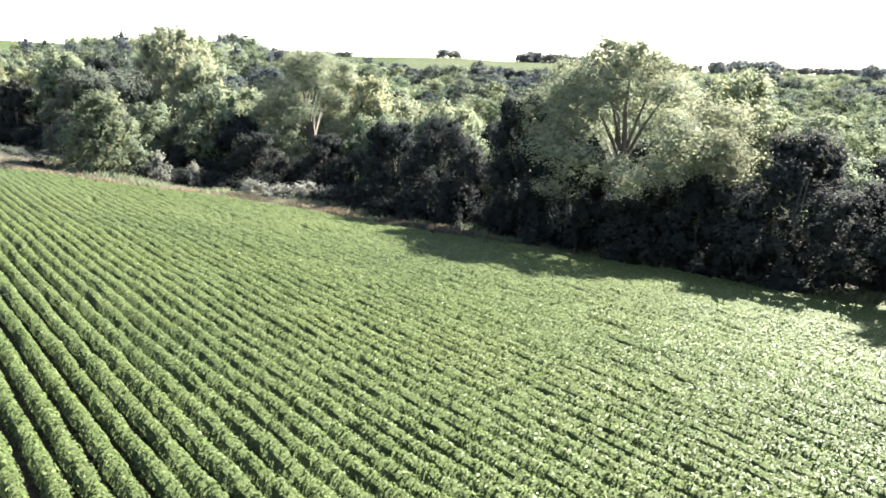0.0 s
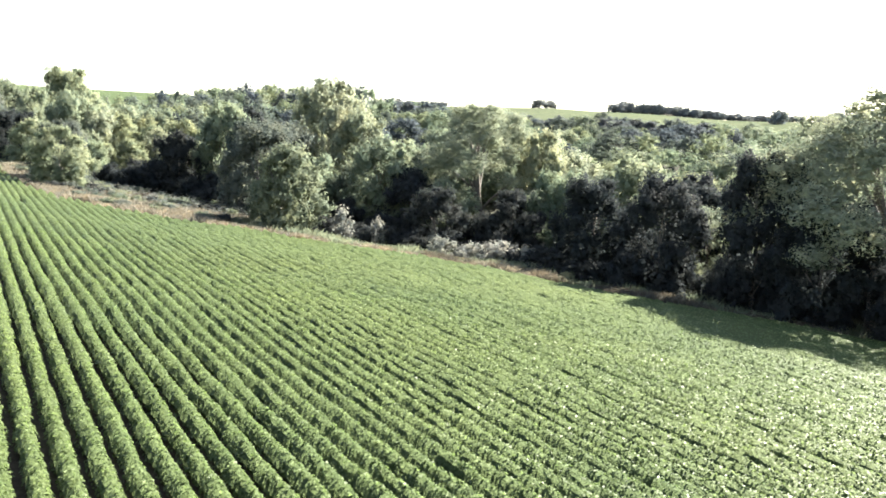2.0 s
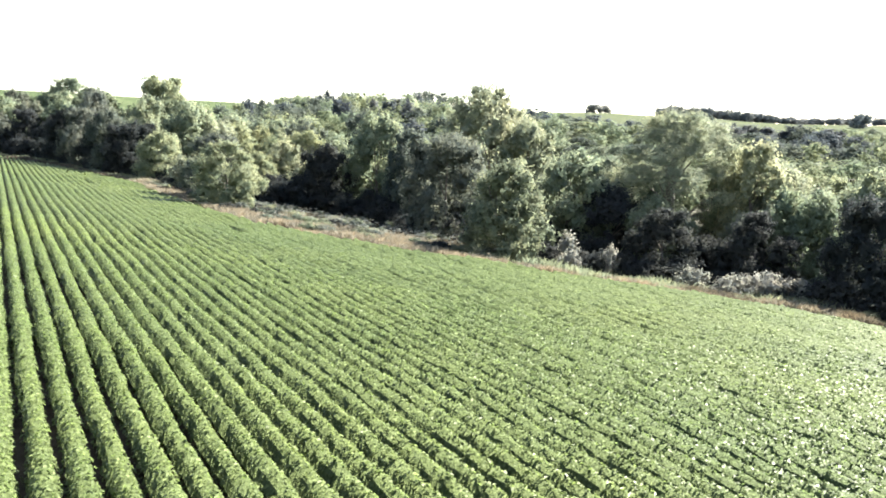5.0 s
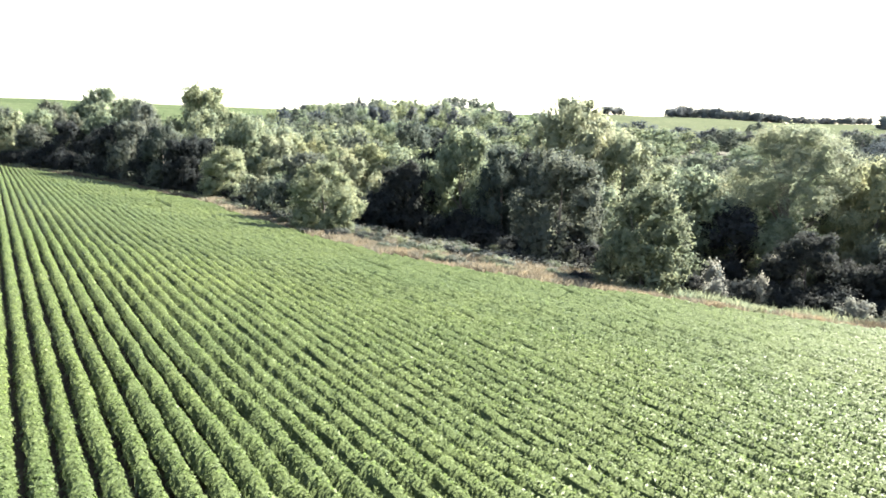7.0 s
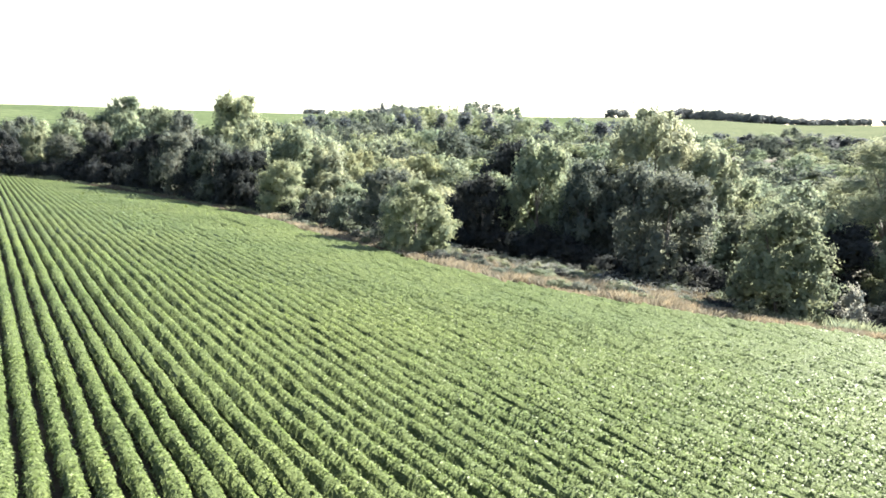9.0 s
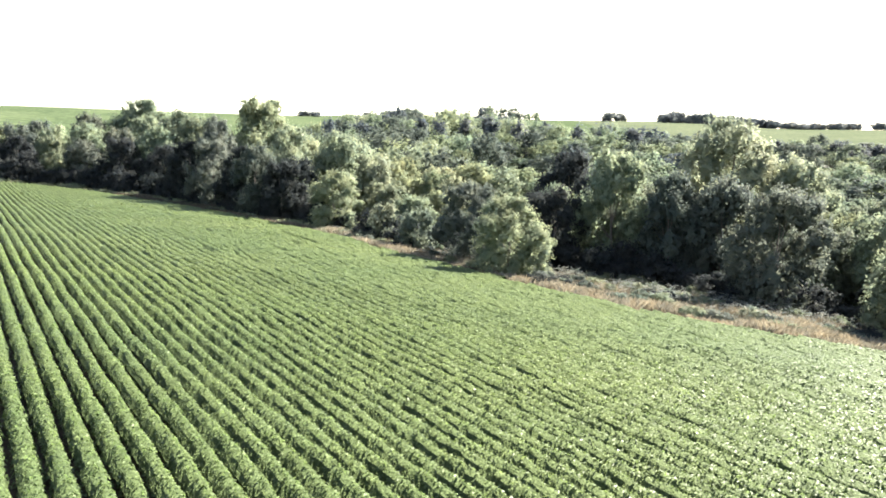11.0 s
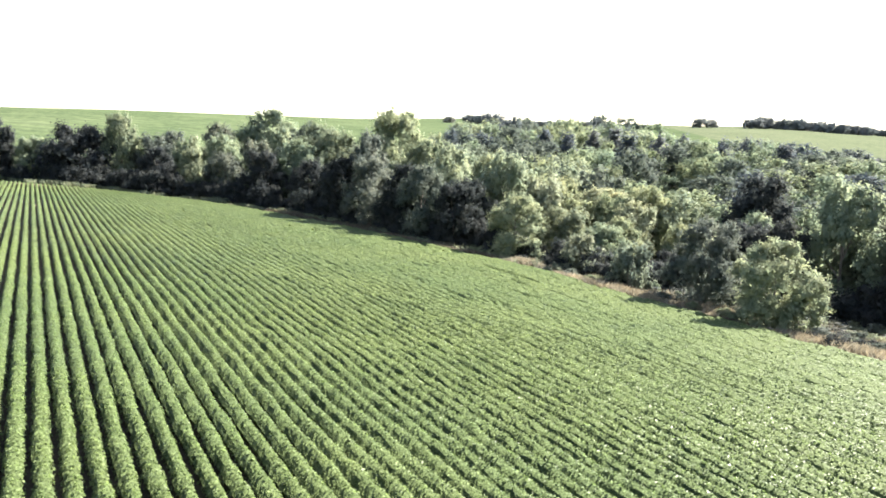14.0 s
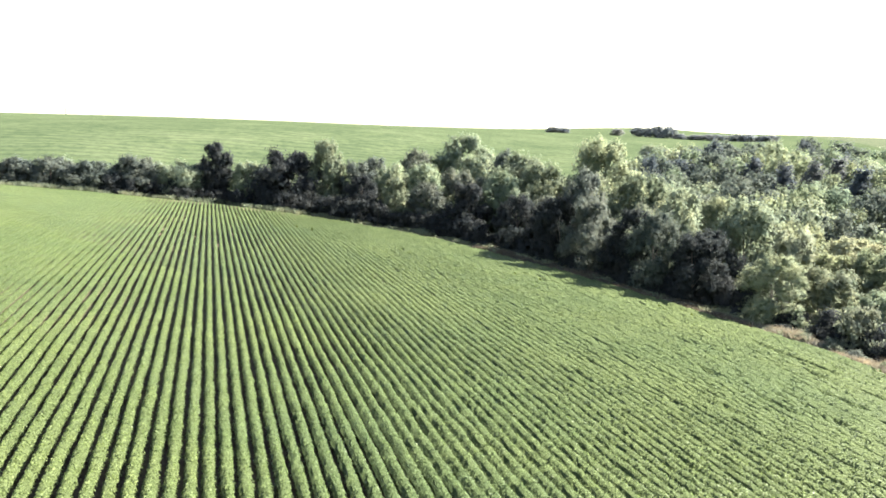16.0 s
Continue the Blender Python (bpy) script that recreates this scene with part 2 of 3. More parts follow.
def leaves(rng, centre, normal, size, slim=0.62, fold=0.18, quad=True):
    """Folded four-cornered blades, or three-cornered ones, one for each centre."""
    n = len(centre)
    normal = unit(normal)
    a = unit(np.cross(normal, rng.normal(size=(n, 3))))
    b = np.cross(normal, a)
    size = np.broadcast_to(size, (n,))[:, None]
    a, b = a * size * 0.5, b * size * 0.5 * slim
    lift = normal * size * fold
    if not quad:
        return np.stack([centre - a, centre - b + a * 0.7, centre + b + a * 0.5], 1).reshape(-1, 3), np.arange(3 * n).reshape(-1, 3)
    v = np.stack([centre - a, centre + b + lift, centre + a, centre - b + lift], 1).reshape(-1, 3)
    i = np.arange(n)[:, None] * 4
    return v, np.concatenate([i + [0, 2, 1], i + [0, 3, 2]], 1).reshape(-1, 3)


def joined(pieces):
    vs, fs, at = [], [], 0
    for v, f in pieces:
        vs.append(v)
        fs.append(f + at)
        at += len(v)
    return np.concatenate(vs), np.concatenate(fs)


def limb(points, radii, sides=7):
    """A tapered, bent branch."""
    points, radii = np.asarray(points, float), np.asarray(radii, float)
    ring = np.linspace(0, 2 * np.pi, sides, endpoint=False)
    way = unit(np.gradient(points, axis=0))
    side = unit(np.cross(way, (0.31, 0.2, 0.11)))
    other = np.cross(way, side)
    v = points[:, None] + radii[:, None, None] * (np.cos(ring)[None, :, None] * side[:, None] + np.sin(ring)[None, :, None] * other[:, None])
    f = []
    for k in range(len(points) - 1):
        for j in range(sides):
            a, b = k * sides + j, k * sides + (j + 1) % sides
            f += [(a, b, b + sides), (a, b + sides, a + sides)]
    return v.reshape(-1, 3), np.array(f)


# ---------------------------------------------------------------- the ground
def axis(centre, near, step, far):
    out, at, s = [0.0], 0.0, step
    while at < far:
        if at > near:
            s *= 1.22
        at += s
        out.append(at)
    out = np.array(out)
    return centre + np.concatenate([-out[:0:-1], out])


def build_ground():
    xs, ys = axis(-90.0, 230, 5.0, 4300), axis(90.0, 210, 5.0, 4300)
    gx, gy = np.meshgrid(xs, ys)
    z = ground_z(gx, gy)
    v = np.stack([gx, gy, z], -1).reshape(-1, 3)
    nx, ny = len(xs), len(ys)
    i = (np.arange(ny - 1)[:, None] * nx + np.arange(nx - 1)).ravel()
    f = np.stack([i, i + 1, i + nx + 1, i + nx], 1)
    mid = v[f].mean(1)
    s = mid[:, 1] - edge_y(mid[:, 0])
    kind = np.zeros(len(f), int)
    kind[s > -1] = 2
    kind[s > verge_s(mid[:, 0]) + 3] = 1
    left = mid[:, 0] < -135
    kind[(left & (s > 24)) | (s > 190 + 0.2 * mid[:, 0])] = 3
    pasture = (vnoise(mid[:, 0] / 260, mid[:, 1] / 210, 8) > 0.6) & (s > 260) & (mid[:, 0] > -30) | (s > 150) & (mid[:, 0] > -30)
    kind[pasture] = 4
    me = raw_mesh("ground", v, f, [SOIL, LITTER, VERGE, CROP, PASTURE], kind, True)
    tagged(new("ground", me), "rolling farm land of brown soil and green crops", "ground", kind="structure")


build_ground()

# ---------------------------------------------------------------- the soybean field
ROW_TURN, ROW_STEP, ROW_START = radians(39.65), 0.7435, 0.516
ROW_U = np.array([-math.sin(ROW_TURN), math.cos(ROW_TURN)])
ROW_V = np.array([math.cos(ROW_TURN), math.sin(ROW_TURN)])
TRACK_N = np.array([0.28, 0.96])
PROFILE_W = np.array([-0.6, -1.0, -0.6, 0.0, 0.6, 1.0, 0.6])
PROFILE_H = np.array([0.05, 0.4, 0.8, 0.97, 0.8, 0.4, 0.05])


# short runs along a row that have no crop: place and half length
GAPS = ((8.8, 36.6, 1.3), (-100.7, 107.0, 5.6), (-64.0, 73.2, 2.8), (-65.0, 74.8, 1.8), (-30.0, 62.0, 1.2))


def build_row(k, rng):
    v = ROW_START + k * ROW_STEP
    u = np.arange(-161.0, 330.0, 0.35)
    xy = u[:, None] * ROW_U + v * ROW_V
    x, y = xy.T
    d = xy @ TRACK_N
    ok = (y < edge_y(x) - 0.4 + 1.2 * (vnoise(x / 3, y / 3, 3) - 0.5)) & (d > -75) & (x > -330) & (x < 75) & (y > -110)
    n = np.arange(len(u))
    shown = (x < 14 + 0.62 * d) & (x > -112 - 2.4 * d) & (d > 7)
    ok &= np.where(shown & (d < 48), True, np.where(shown & (d < 85), n % 2 == 0, n % 5 == 0))
    pick = np.flatnonzero(ok)
    if len(pick) < 8:
        return
    u, x, y, d, shown = u[pick], x[pick], y[pick], d[pick], shown[pick]
    linked = np.diff(pick) <= 5
    vigour = 0.87 + 0.26 * vnoise(x / 7, y / 7, 11)
    half = 0.2 + 0.11 * vnoise(u / 0.6, np.full_like(u, k * 3.7), 1) + 0.2 * (vigour - 1)
    high = (0.66 + 0.12 * vnoise(u / 0.7, np.full_like(u, k * 9.1), 2)) * vigour
    sway = 0.06 * (vnoise(u / 2.5, np.full_like(u, k * 5.3), 4) - 0.5)
    # weak spots, where plants have failed
    thin = smooth(0.83, 0.9, vnoise(u / 1.7, np.full_like(u, k * 7.7), 6)) * smooth(0.4, 0.6, vnoise(x / 16, y / 16, 7)) * smooth(38, 55, d)
    for gx, gy, run in GAPS:
        thin = np.maximum(thin, (np.abs((gx - x) * ROW_V[0] + (gy - y) * ROW_V[1]) < 0.4) * (np.abs((gx - x) * ROW_U[0] + (gy - y) * ROW_U[1]) < run))
    high *= 0.9 + 0.2 * vnoise(u / 2.4, np.full_like(u, k * 1.7), 15)
    high *= 1 - 0.55 * thin
    half *= 1 - 0.3 * thin
    # the crop closes up down the slope, towards the wood
    lush = smooth(-45.0, -8.0, y - edge_y(x)) * (0.25 + 0.75 * smooth(-115.0, -60.0, x))
    half *= 1 + 0.3 * lush
    # and stays lower and more open at the far end
    short = smooth(-112.0, -150.0, x)
    half *= 1 - 0.18 * short
    high *= 1 - 0.28 * short
    base = ground_z(x, y)
    cols = len(PROFILE_W)
    jit = rng.uniform(-1, 1, (len(u), cols))
    off = sway[:, None] + half[:, None] * PROFILE_W * (1 + 0.08 * jit)
    hgt = high[:, None] * PROFILE_H * (1 + 0.06 * rng.uniform(-1, 1, (len(u), cols)))
    pos = np.empty((len(u), cols, 3))
    pos[..., 0] = x[:, None] + off * ROW_V[0]
    pos[..., 1] = y[:, None] + off * ROW_V[1]
    pos[..., 2] = base[:, None] + hgt
    i = np.flatnonzero(linked)[:, None] * cols + np.arange(cols - 1)
    i = i.ravel()
    quad = np.stack([i, i + 1, i + cols + 1, i + cols], 1)
    tri = np.concatenate([quad[:, [0, 1, 2]], quad[:, [0, 2, 3]]])
    pieces = [(pos.reshape(-1, 3), tri)]
    up = np.array([0, 0, 1.0])
    side = np.array([ROW_V[0], ROW_V[1], 0])
    lies = [np.tile(unit((PROFILE_W * np.where(PROFILE_W < 0, 0.36, 0.12))[:, None] * side + up), (len(u), 1))]
    # leaves standing out of the canopy, fewer and larger where the row runs far off
    stride = np.minimum(np.diff(u, append=u[-1] + 0.35), 1.75)
    for near, far, per, size, quad in ((7, 20, 42, 0.105, True), (20, 40, 38, 0.112, False), (40, 68, 22, 0.15, False), (68, 105, 14, 0.2, False), (105, 210, 6, 0.28, False)):
        m = np.flatnonzero((d > near) & (d <= far) & shown)
        m = m[(m < len(u) - 1)]
        if not len(m):
            continue
        at = np.repeat(m, per)
        f = rng.uniform(0, 1, len(at))
        q = rng.uniform(-1, 1, len(at))
        px = x[at] + f * stride[at] * ROW_U[0]
        py = y[at] + f * stride[at] * ROW_U[1]
        o = sway[at] + q * half[at] * 1.26
        h = high[at] * (1 - 0.72 * np.abs(q) ** 2.0) * (rng.uniform(0.9, 1.07, len(at)) if near < 40 else rng.uniform(0.93, 1.05, len(at)))
        c = np.stack([px + o * ROW_V[0], py + o * ROW_V[1], base[at] + h], 1)
        nrm = np.stack([q * ROW_V[0], q * ROW_V[1], np.full(len(at), 0.9)], 1) + rng.normal(size=(len(at), 3)) * (0.38 if near < 40 else 0.16)
        lie = unit((q * np.where(q < 0, 0.36, 0.12))[:, None] * side + up + rng.normal(size=(len(at), 3)) * (0.25 if near < 40 else 0.12))
        nrm *= np.where((nrm * lie).sum(1) < 0, -1.0, 1.0)[:, None]
        lies.append(np.repeat(lie, 4 if quad else 3, 0))
        pieces.append(leaves(rng, c, nrm, size * rng.uniform(0.7, 1.3, len(at)), 0.75, quad=quad))
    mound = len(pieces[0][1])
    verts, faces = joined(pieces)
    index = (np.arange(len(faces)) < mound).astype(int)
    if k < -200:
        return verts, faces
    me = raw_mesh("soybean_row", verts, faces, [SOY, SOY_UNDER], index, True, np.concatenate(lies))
    tagged(new("soybean_row", me), "long unbroken leafy green soybean row on brown soil", "crop row", "soybean rows in the field")


def build_field():
    rng = np.random.default_rng(4)
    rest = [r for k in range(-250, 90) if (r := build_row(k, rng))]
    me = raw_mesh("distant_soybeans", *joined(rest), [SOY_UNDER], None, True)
    tagged(new("distant_soybeans", me), "green soybean rows far down the field", "crop", kind="stuff")


build_field()


# ---------------------------------------------------------------- trees
def crown(rng, high, wide, lobes, count, size, base=0.12, inner=0.2, point=0.0, ragged=0.22, knobs=4, lobe=1.0, hollow=0.0, per=16, spray=1.7, dense=26, domed=0.5):
    """Foliage: tufts of leaves on the outside of many uneven lobes, dark gaps between them."""
    k = np.arange(lobes)
    t = (k + 0.5) / lobes
    turn = k * 2.39996 + rng.uniform(-0.5, 0.5, lobes)
    lift = base + (0.97 - base) * (t + rng.uniform(-0.08, 0.08, lobes))
    belly = np.sin(np.pi * np.clip(lift, 0, 1) ** 0.8) ** 0.6 * (1 - point * lift)
    reach = wide * belly * np.sqrt(rng.uniform(0.2, 0.62, lobes)) * 0.95
    reach = np.maximum(reach, wide * hollow * (lift < 0.55))
    r = wide * lobe * rng.uniform(0.26, 0.46, lobes) * (1 - 0.5 * point * lift) * (1 - 0.25 * lift)
    c = np.stack([np.cos(turn) * reach, np.sin(turn) * reach, np.clip(lift * high, r * 0.75, high - r * 0.8)], 1)
    main = c
    # smaller knobs on the outside of every lobe
    knob = rng.normal(size=(lobes, knobs, 3)) + np.array([0, 0, 0.35])
    knob = unit(knob + unit(c - np.array([0, 0, high * 0.45]))[:, None] * 0.8)
    kr = (r[:, None] * rng.uniform(0.32, 0.6, (lobes, knobs))).ravel()
    kc = (c[:, None] + knob * (r[:, None] * rng.uniform(0.75, 1.1, (lobes, knobs)))[..., None]).reshape(-1, 3)
    c, r = np.concatenate([c, kc]), np.concatenate([r * 0.92, kr])
    # tufts, thrown off the lobes at uneven depths
    tufts_n = count // per
    share = r**1.8 / (r**1.8).sum()
    which = rng.choice(len(c), tufts_n, p=share)
    d = unit(rng.normal(size=(tufts_n, 3)) + np.array([0, 0, 0.2]))
    depth = np.where(rng.uniform(size=tufts_n) < inner, rng.uniform(0.35, 0.75, tufts_n), rng.uniform(0.82, 1.0 + ragged, tufts_n))
    p = c[which] + d * (r[which] * depth)[:, None]
    inside = np.zeros(tufts_n)
    for j in range(len(c)):
        inside += ((p - c[j]) ** 2).sum(1) < (r[j] * 0.75) ** 2
    own = ((p - c[which]) ** 2).sum(1) < (r[which] * 0.75) ** 2
    keep = (p[:, 2] > 0.05) & ((inside - own <= 0) | (rng.uniform(size=tufts_n) < 0.1))
    p, d = p[keep], d[keep]
    n = len(p)
    way = unit(d * 0.8 + unit(p - np.array([0, 0, high * 0.35])) * domed + np.array([0, 0, 0.15]) + rng.normal(size=p.shape) * 0.22)
    reach = size * spray * rng.uniform(0.6, 1.5, n)
    along = rng.uniform(-0.7, 1.0, (n, per))
    off = rng.normal(size=(n, per, 3)) * (0.46 * (1 - 0.35 * along))[..., None]
    off += way[:, None] * along[..., None] * 0.8
    q = (p[:, None] + off * reach[:, None, None]).reshape(-1, 3)
    lie = unit(way[:, None] * 0.75 + off * 0.5 + np.array([0, 0, 0.12]) + rng.normal(size=(n, per, 3)) * 0.09).reshape(-1, 3)
    ok = q[:, 2] > 0.03
    q, lie = q[ok], lie[ok]
    nrm = lie + rng.normal(size=q.shape) * 0.35
    nrm *= np.where((nrm * lie).sum(1) < 0, -1.0, 1.0)[:, None]
    scale = size * rng.uniform(0.5, 1.4, len(q))
    # large leaf faces added inside every lobe, to block light through it
    core = np.repeat(np.arange(len(c)), dense)
    way = unit(rng.normal(size=(len(core), 3)))
    at = c[core] + way * (r[core] * rng.uniform(0.3, 0.62, len(core)))[:, None]
    fits = at[:, 2] > 0.25 * r[core]
    q, lie, nrm = (np.concatenate([a, b[fits]]) for a, b in ((q, at), (lie, way), (nrm, way + rng.normal(size=way.shape) * 0.25)))
    scale = np.concatenate([scale, r[core][fits] * rng.uniform(0.7, 1.0, fits.sum())])
    v, f = leaves(rng, q, nrm, scale, 0.85, quad=False)
    v[:, 2] *= high / max(np.quantile(v[:, 2], 0.999), 0.1)
    span = wide / np.quantile(np.hypot(v[:, 0], v[:, 1]), 0.985)
    v[:, :2] *= span
    return v, f, main * np.array([span, span, 1.0]), np.repeat(lie, 3, 0)


def wood(rng, high, thick, centres, fork=0.3, stems=1):
    """Trunk and limbs that reach into the lobes."""
    pieces = []
    for s in range(stems):
        lean = rng.normal(size=2) * high * (0.03 + 0.05 * (stems > 1))
        n = 7
        t = np.linspace(0, 1, n)
        bend = rng.normal(size=(n, 2)) * high * 0.012
        stem = np.stack([lean[0] * t + bend[:, 0] * t, lean[1] * t + bend[:, 1] * t, t * high * 0.82 - 0.3], 1)
        pieces.append(limb(stem, thick * (1 - 0.86 * t) * (1 + 0.5 * np.exp(-t * 14))))
        for c in centres[s::stems]:
            j = min(n - 2, max(1, int(n * min(0.75, max(fork * 0.7, c[2] / high * 0.62)))))
            a = stem[j]
            tt = np.linspace(0, 1, 5)[:, None]
            sag = np.array([0, 0, 1.0]) * np.sin(np.pi * tt) * np.linalg.norm(c - a) * 0.08
            pieces.append(limb(a + (c - a) * tt * 0.95 + sag, thick * 0.36 * (1 - 0.85 * tt[:, 0]), 5))
    return pieces


PROTO = {}


def prototype(key, kind, variants, seed, thick, stems=1, fork=0.3, **shape):
    for n in range(variants):
        rng = np.random.default_rng(seed + n)
        v, f, c, lie = crown(rng, **shape)
        woods = wood(rng, shape["high"], thick, c[:: max(1, len(c) // (9 if kind == "cottonwood" else 5))], fork, stems)
        if kind != "cottonwood":
            woods = [joined(woods)]
        PROTO.setdefault(key, []).append((
            raw_mesh(f"{kind}_crown", v, f, [LEAF["green"]], None, True, lie),
            [raw_mesh("trunk" if len(p[1]) > 60 else "limb", *p, [BARK], None, True) for p in woods], shape["high"], shape["wide"], (v, f)))


prototype("cottonwood", "cottonwood", 2, 11, 0.5, 2, 0.25, high=18.0, wide=8.5, lobes=40, count=110000, size=0.13, base=0.42, inner=0.1, ragged=0.5, knobs=6, lobe=0.46, hollow=0.6, dense=10, spray=3.3)
prototype("near", "tree", 4, 20, 0.2, 1, 0.2, high=10.0, wide=5.0, lobes=18, count=34000, size=0.22, base=0.06, inner=0.2, knobs=5)
prototype("mid", "tree", 5, 30, 0.22, 1, 0.2, high=10.0, wide=5.0, lobes=16, count=17000, size=0.3, base=0.08, inner=0.2, knobs=5)
prototype("round_near", "tree", 3, 24, 0.2, 1, 0.2, high=6.5, wide=5.0, lobes=16, count=32000, size=0.22, base=0.04, inner=0.2, knobs=5)
prototype("round_mid", "tree", 3, 34, 0.22, 1, 0.2, high=6.5, wide=5.0, lobes=14, count=17000, size=0.3, base=0.06, inner=0.2, knobs=5)
prototype("hill", "tree", 3, 80, 0.3, 1, 0.2, high=8.0, wide=6.0, lobes=12, count=3600, size=0.7, base=0.06, inner=0.2, knobs=4)
prototype("tall", "tree", 3, 40, 0.3, 1, 0.3, high=15.0, wide=6.5, lobes=22, count=24000, size=0.34, base=0.15, inner=0.15, ragged=0.3, knobs=5)
prototype("cedar", "cedar", 2, 50, 0.16, 1, 0.1, high=9.0, wide=3.2, lobes=20, count=5000, size=0.42, base=0.05, inner=0.2, point=0.8, knobs=3)
prototype("cone", "tree", 1, 56, 0.16, 2, 0.15, high=8.0, wide=4.0, lobes=26, count=20000, size=0.24, base=0.03, inner=0.15, point=0.3, ragged=0.4, knobs=5)
prototype("shrub", "shrub", 4, 60, 0.07, 3, 0.1, high=3.6, wide=2.8, lobes=12, count=4500, size=0.26, base=0.05, inner=0.2, ragged=0.4)
prototype("bush", "bush", 2, 70, 0.04, 3, 0.1, high=2.2, wide=1.2, lobes=9, count=1600, size=0.2, base=0.06, inner=0.2, ragged=0.5)

SEEN = {}
rng_plant = random.Random(7)


def plant(key, x, y, top, wide, leaf="green", name="tree", label="", category="tree", group=""):
    """A tree or bush on the ground at x, y, its top at the height top, its crown that wide to each side."""
    z = gz(x, y)
    if key in ("near", "mid") and top - z < 1.65 * wide:
        key = "round_" + key
    SEEN[key] = SEEN.get(key, -1) + 1
    crown_me, trunk_me, high, breadth, _ = PROTO[key][SEEN[key] % len(PROTO[key])]
    tall = max(1.2, top - z)
    thing = new(name)
    thing.empty_display_size = 0.5
    thing.location = (x, y, z)
    thing.rotation_euler = (0, 0, rng_plant.uniform(0, 6.283))
    thing.scale = (wide / breadth, wide / breadth, tall / high)
    tagged(thing, label or "leafy green broadleaf tree at the wood's edge", category, group)
    for me in trunk_me:
        part(me.name.split(".")[0], me, thing)
    c = part("crown", crown_me, thing)
    c.material_slots[0].link = "OBJECT"
    c.material_slots[0].material = LEAF[leaf]
    KNOWN.append((x, y, top, wide))
    return thing


KNOWN = []

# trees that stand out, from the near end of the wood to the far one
# trees with "dark" leaves carry their shade in the leaf colour
plant("near", 29, 59, 3.6, 7.0, "dark", "tree", "dense green tree leaning over the field edge, shade in its leaf colour")
plant("near", 37, 50, 4.5, 6.5, "dark", "tree", "dense green tree leaning over the field edge, shade in its leaf colour")
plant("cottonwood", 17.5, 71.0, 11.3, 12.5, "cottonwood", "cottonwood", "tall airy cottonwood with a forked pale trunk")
plant("near", 12, 70, 2.8, 5.0, "dark", "tree", "low dense tree below the cottonwood, shade in its leaf colour")
plant("near", 17, 65.6, -2.6, 4.0, "dark", "tree", "low dense tree below the cottonwood, shade in its leaf colour")
plant("near", 22.5, 63.5, -0.6, 4.4, "dark", "tree", "low dense tree below the cottonwood, shade in its leaf colour")
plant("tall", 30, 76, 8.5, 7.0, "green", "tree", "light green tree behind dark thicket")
plant("near", 8, 75, 5.6, 5.5, "dark", "tree", "dense green tree with its shade put into the leaf colour")
plant("near", 0, 79, 3.0, 5.0, "dark", "tree", "dense green tree with its shade put into the leaf colour")
plant("near", -6, 86, 2.0, 5.0, "dark", "tree", "dense green tree with its shade put into the leaf colour")
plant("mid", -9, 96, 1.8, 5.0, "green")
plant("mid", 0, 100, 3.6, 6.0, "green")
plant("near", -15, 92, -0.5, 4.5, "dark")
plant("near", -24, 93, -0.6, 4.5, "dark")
plant("cottonwood", -20, 113, 10.0, 11.0, "cottonwood", "cottonwood", "broad pale green cottonwood above the thicket")
plant("mid", -11, 109, 6.6, 5.5, "cottonwood")
plant("mid", -29, 104, 1.2, 5.0, "dark")
plant("near", -46, 127, 14.2, 8.0, "cottonwood", "cottonwood", "tall pale green cottonwood in the wood")
plant("tall", -40, 121, 9.0, 6.0, "cottonwood")
plant("mid", -34, 106, 4.8, 5.5, "green")
plant("cone", -40.8, 87, 4.4, 4.8, "olive", "tree", "grey-green tree standing forward on the verge")
plant("near", -48.5, 99, 6.5, 5.8, "dusk", "tree", "grey-green round tree with drooping twigs")
plant("mid", -50, 114, 6.5, 5.5, "dusk")
plant("mid", -62.4, 121.5, 9.4, 5.4, "green", "tree", "round-topped tree at the back of the verge")
plant("mid", -56, 115, 7.0, 5.0, "dusk")
plant("mid", -67, 142, 8.8, 6.0, "dark", "tree", "round dark tree in the wood")
plant("mid", -70, 120, 4.5, 4.5, "dark")
plant("near", -75.8, 98, 5.2, 4.6, "green", "tree", "round light green tree beside dry grass")
plant("near", -80.5, 106, 5.9, 4.6, "dusk", "tree", "round dark green tree beside dry grass")
plant("shrub", -87.5, 113, 2.2, 2.8, "grey", "shrub", "leafy green shrub at the field edge", "shrub")
plant("shrub", -93, 121, 2.0, 3.2, "grey", "shrub", "leafy green shrub at the field edge", "shrub")
plant("near", -102, 129, 5.6, 4.8, "green")
plant("near", -110, 138, 7.0, 5.2, "dark")
plant("mid", -95, 134, 3.6, 5.0, "olive")
plant("tall", -110, 160, 9.8, 5.0, "warm", "tree", "tree with yellow-green top")
plant("mid", -105, 146, 11.0, 6.0, "green")
plant("mid", -115, 149, 11.8, 5.4, "green")
plant("mid", -99, 152, 7.0, 5.6, "warm")
plant("near", -121, 143, 8.5, 5.0, "dark")
plant("near", -111.5, 133.5, 6.5, 4.5, "dark")
plant("near", -117.5, 138.5, 9.0, 4.5, "dusk")
plant("near", -128, 147, 9.5, 4.8, "dusk")
plant("near", -134, 151, 9.0, 4.6, "dark")
plant("tall", -131, 156, 13.6, 4.8, "dusk", "tree", "airy tree with a visible pale trunk")
plant("near", -137, 156, 8.0, 5.0, "dark")
plant("near", -145, 163, 8.0, 5.0, "dark")
plant("near", -134, 191, 18.6, 9.5, "green")
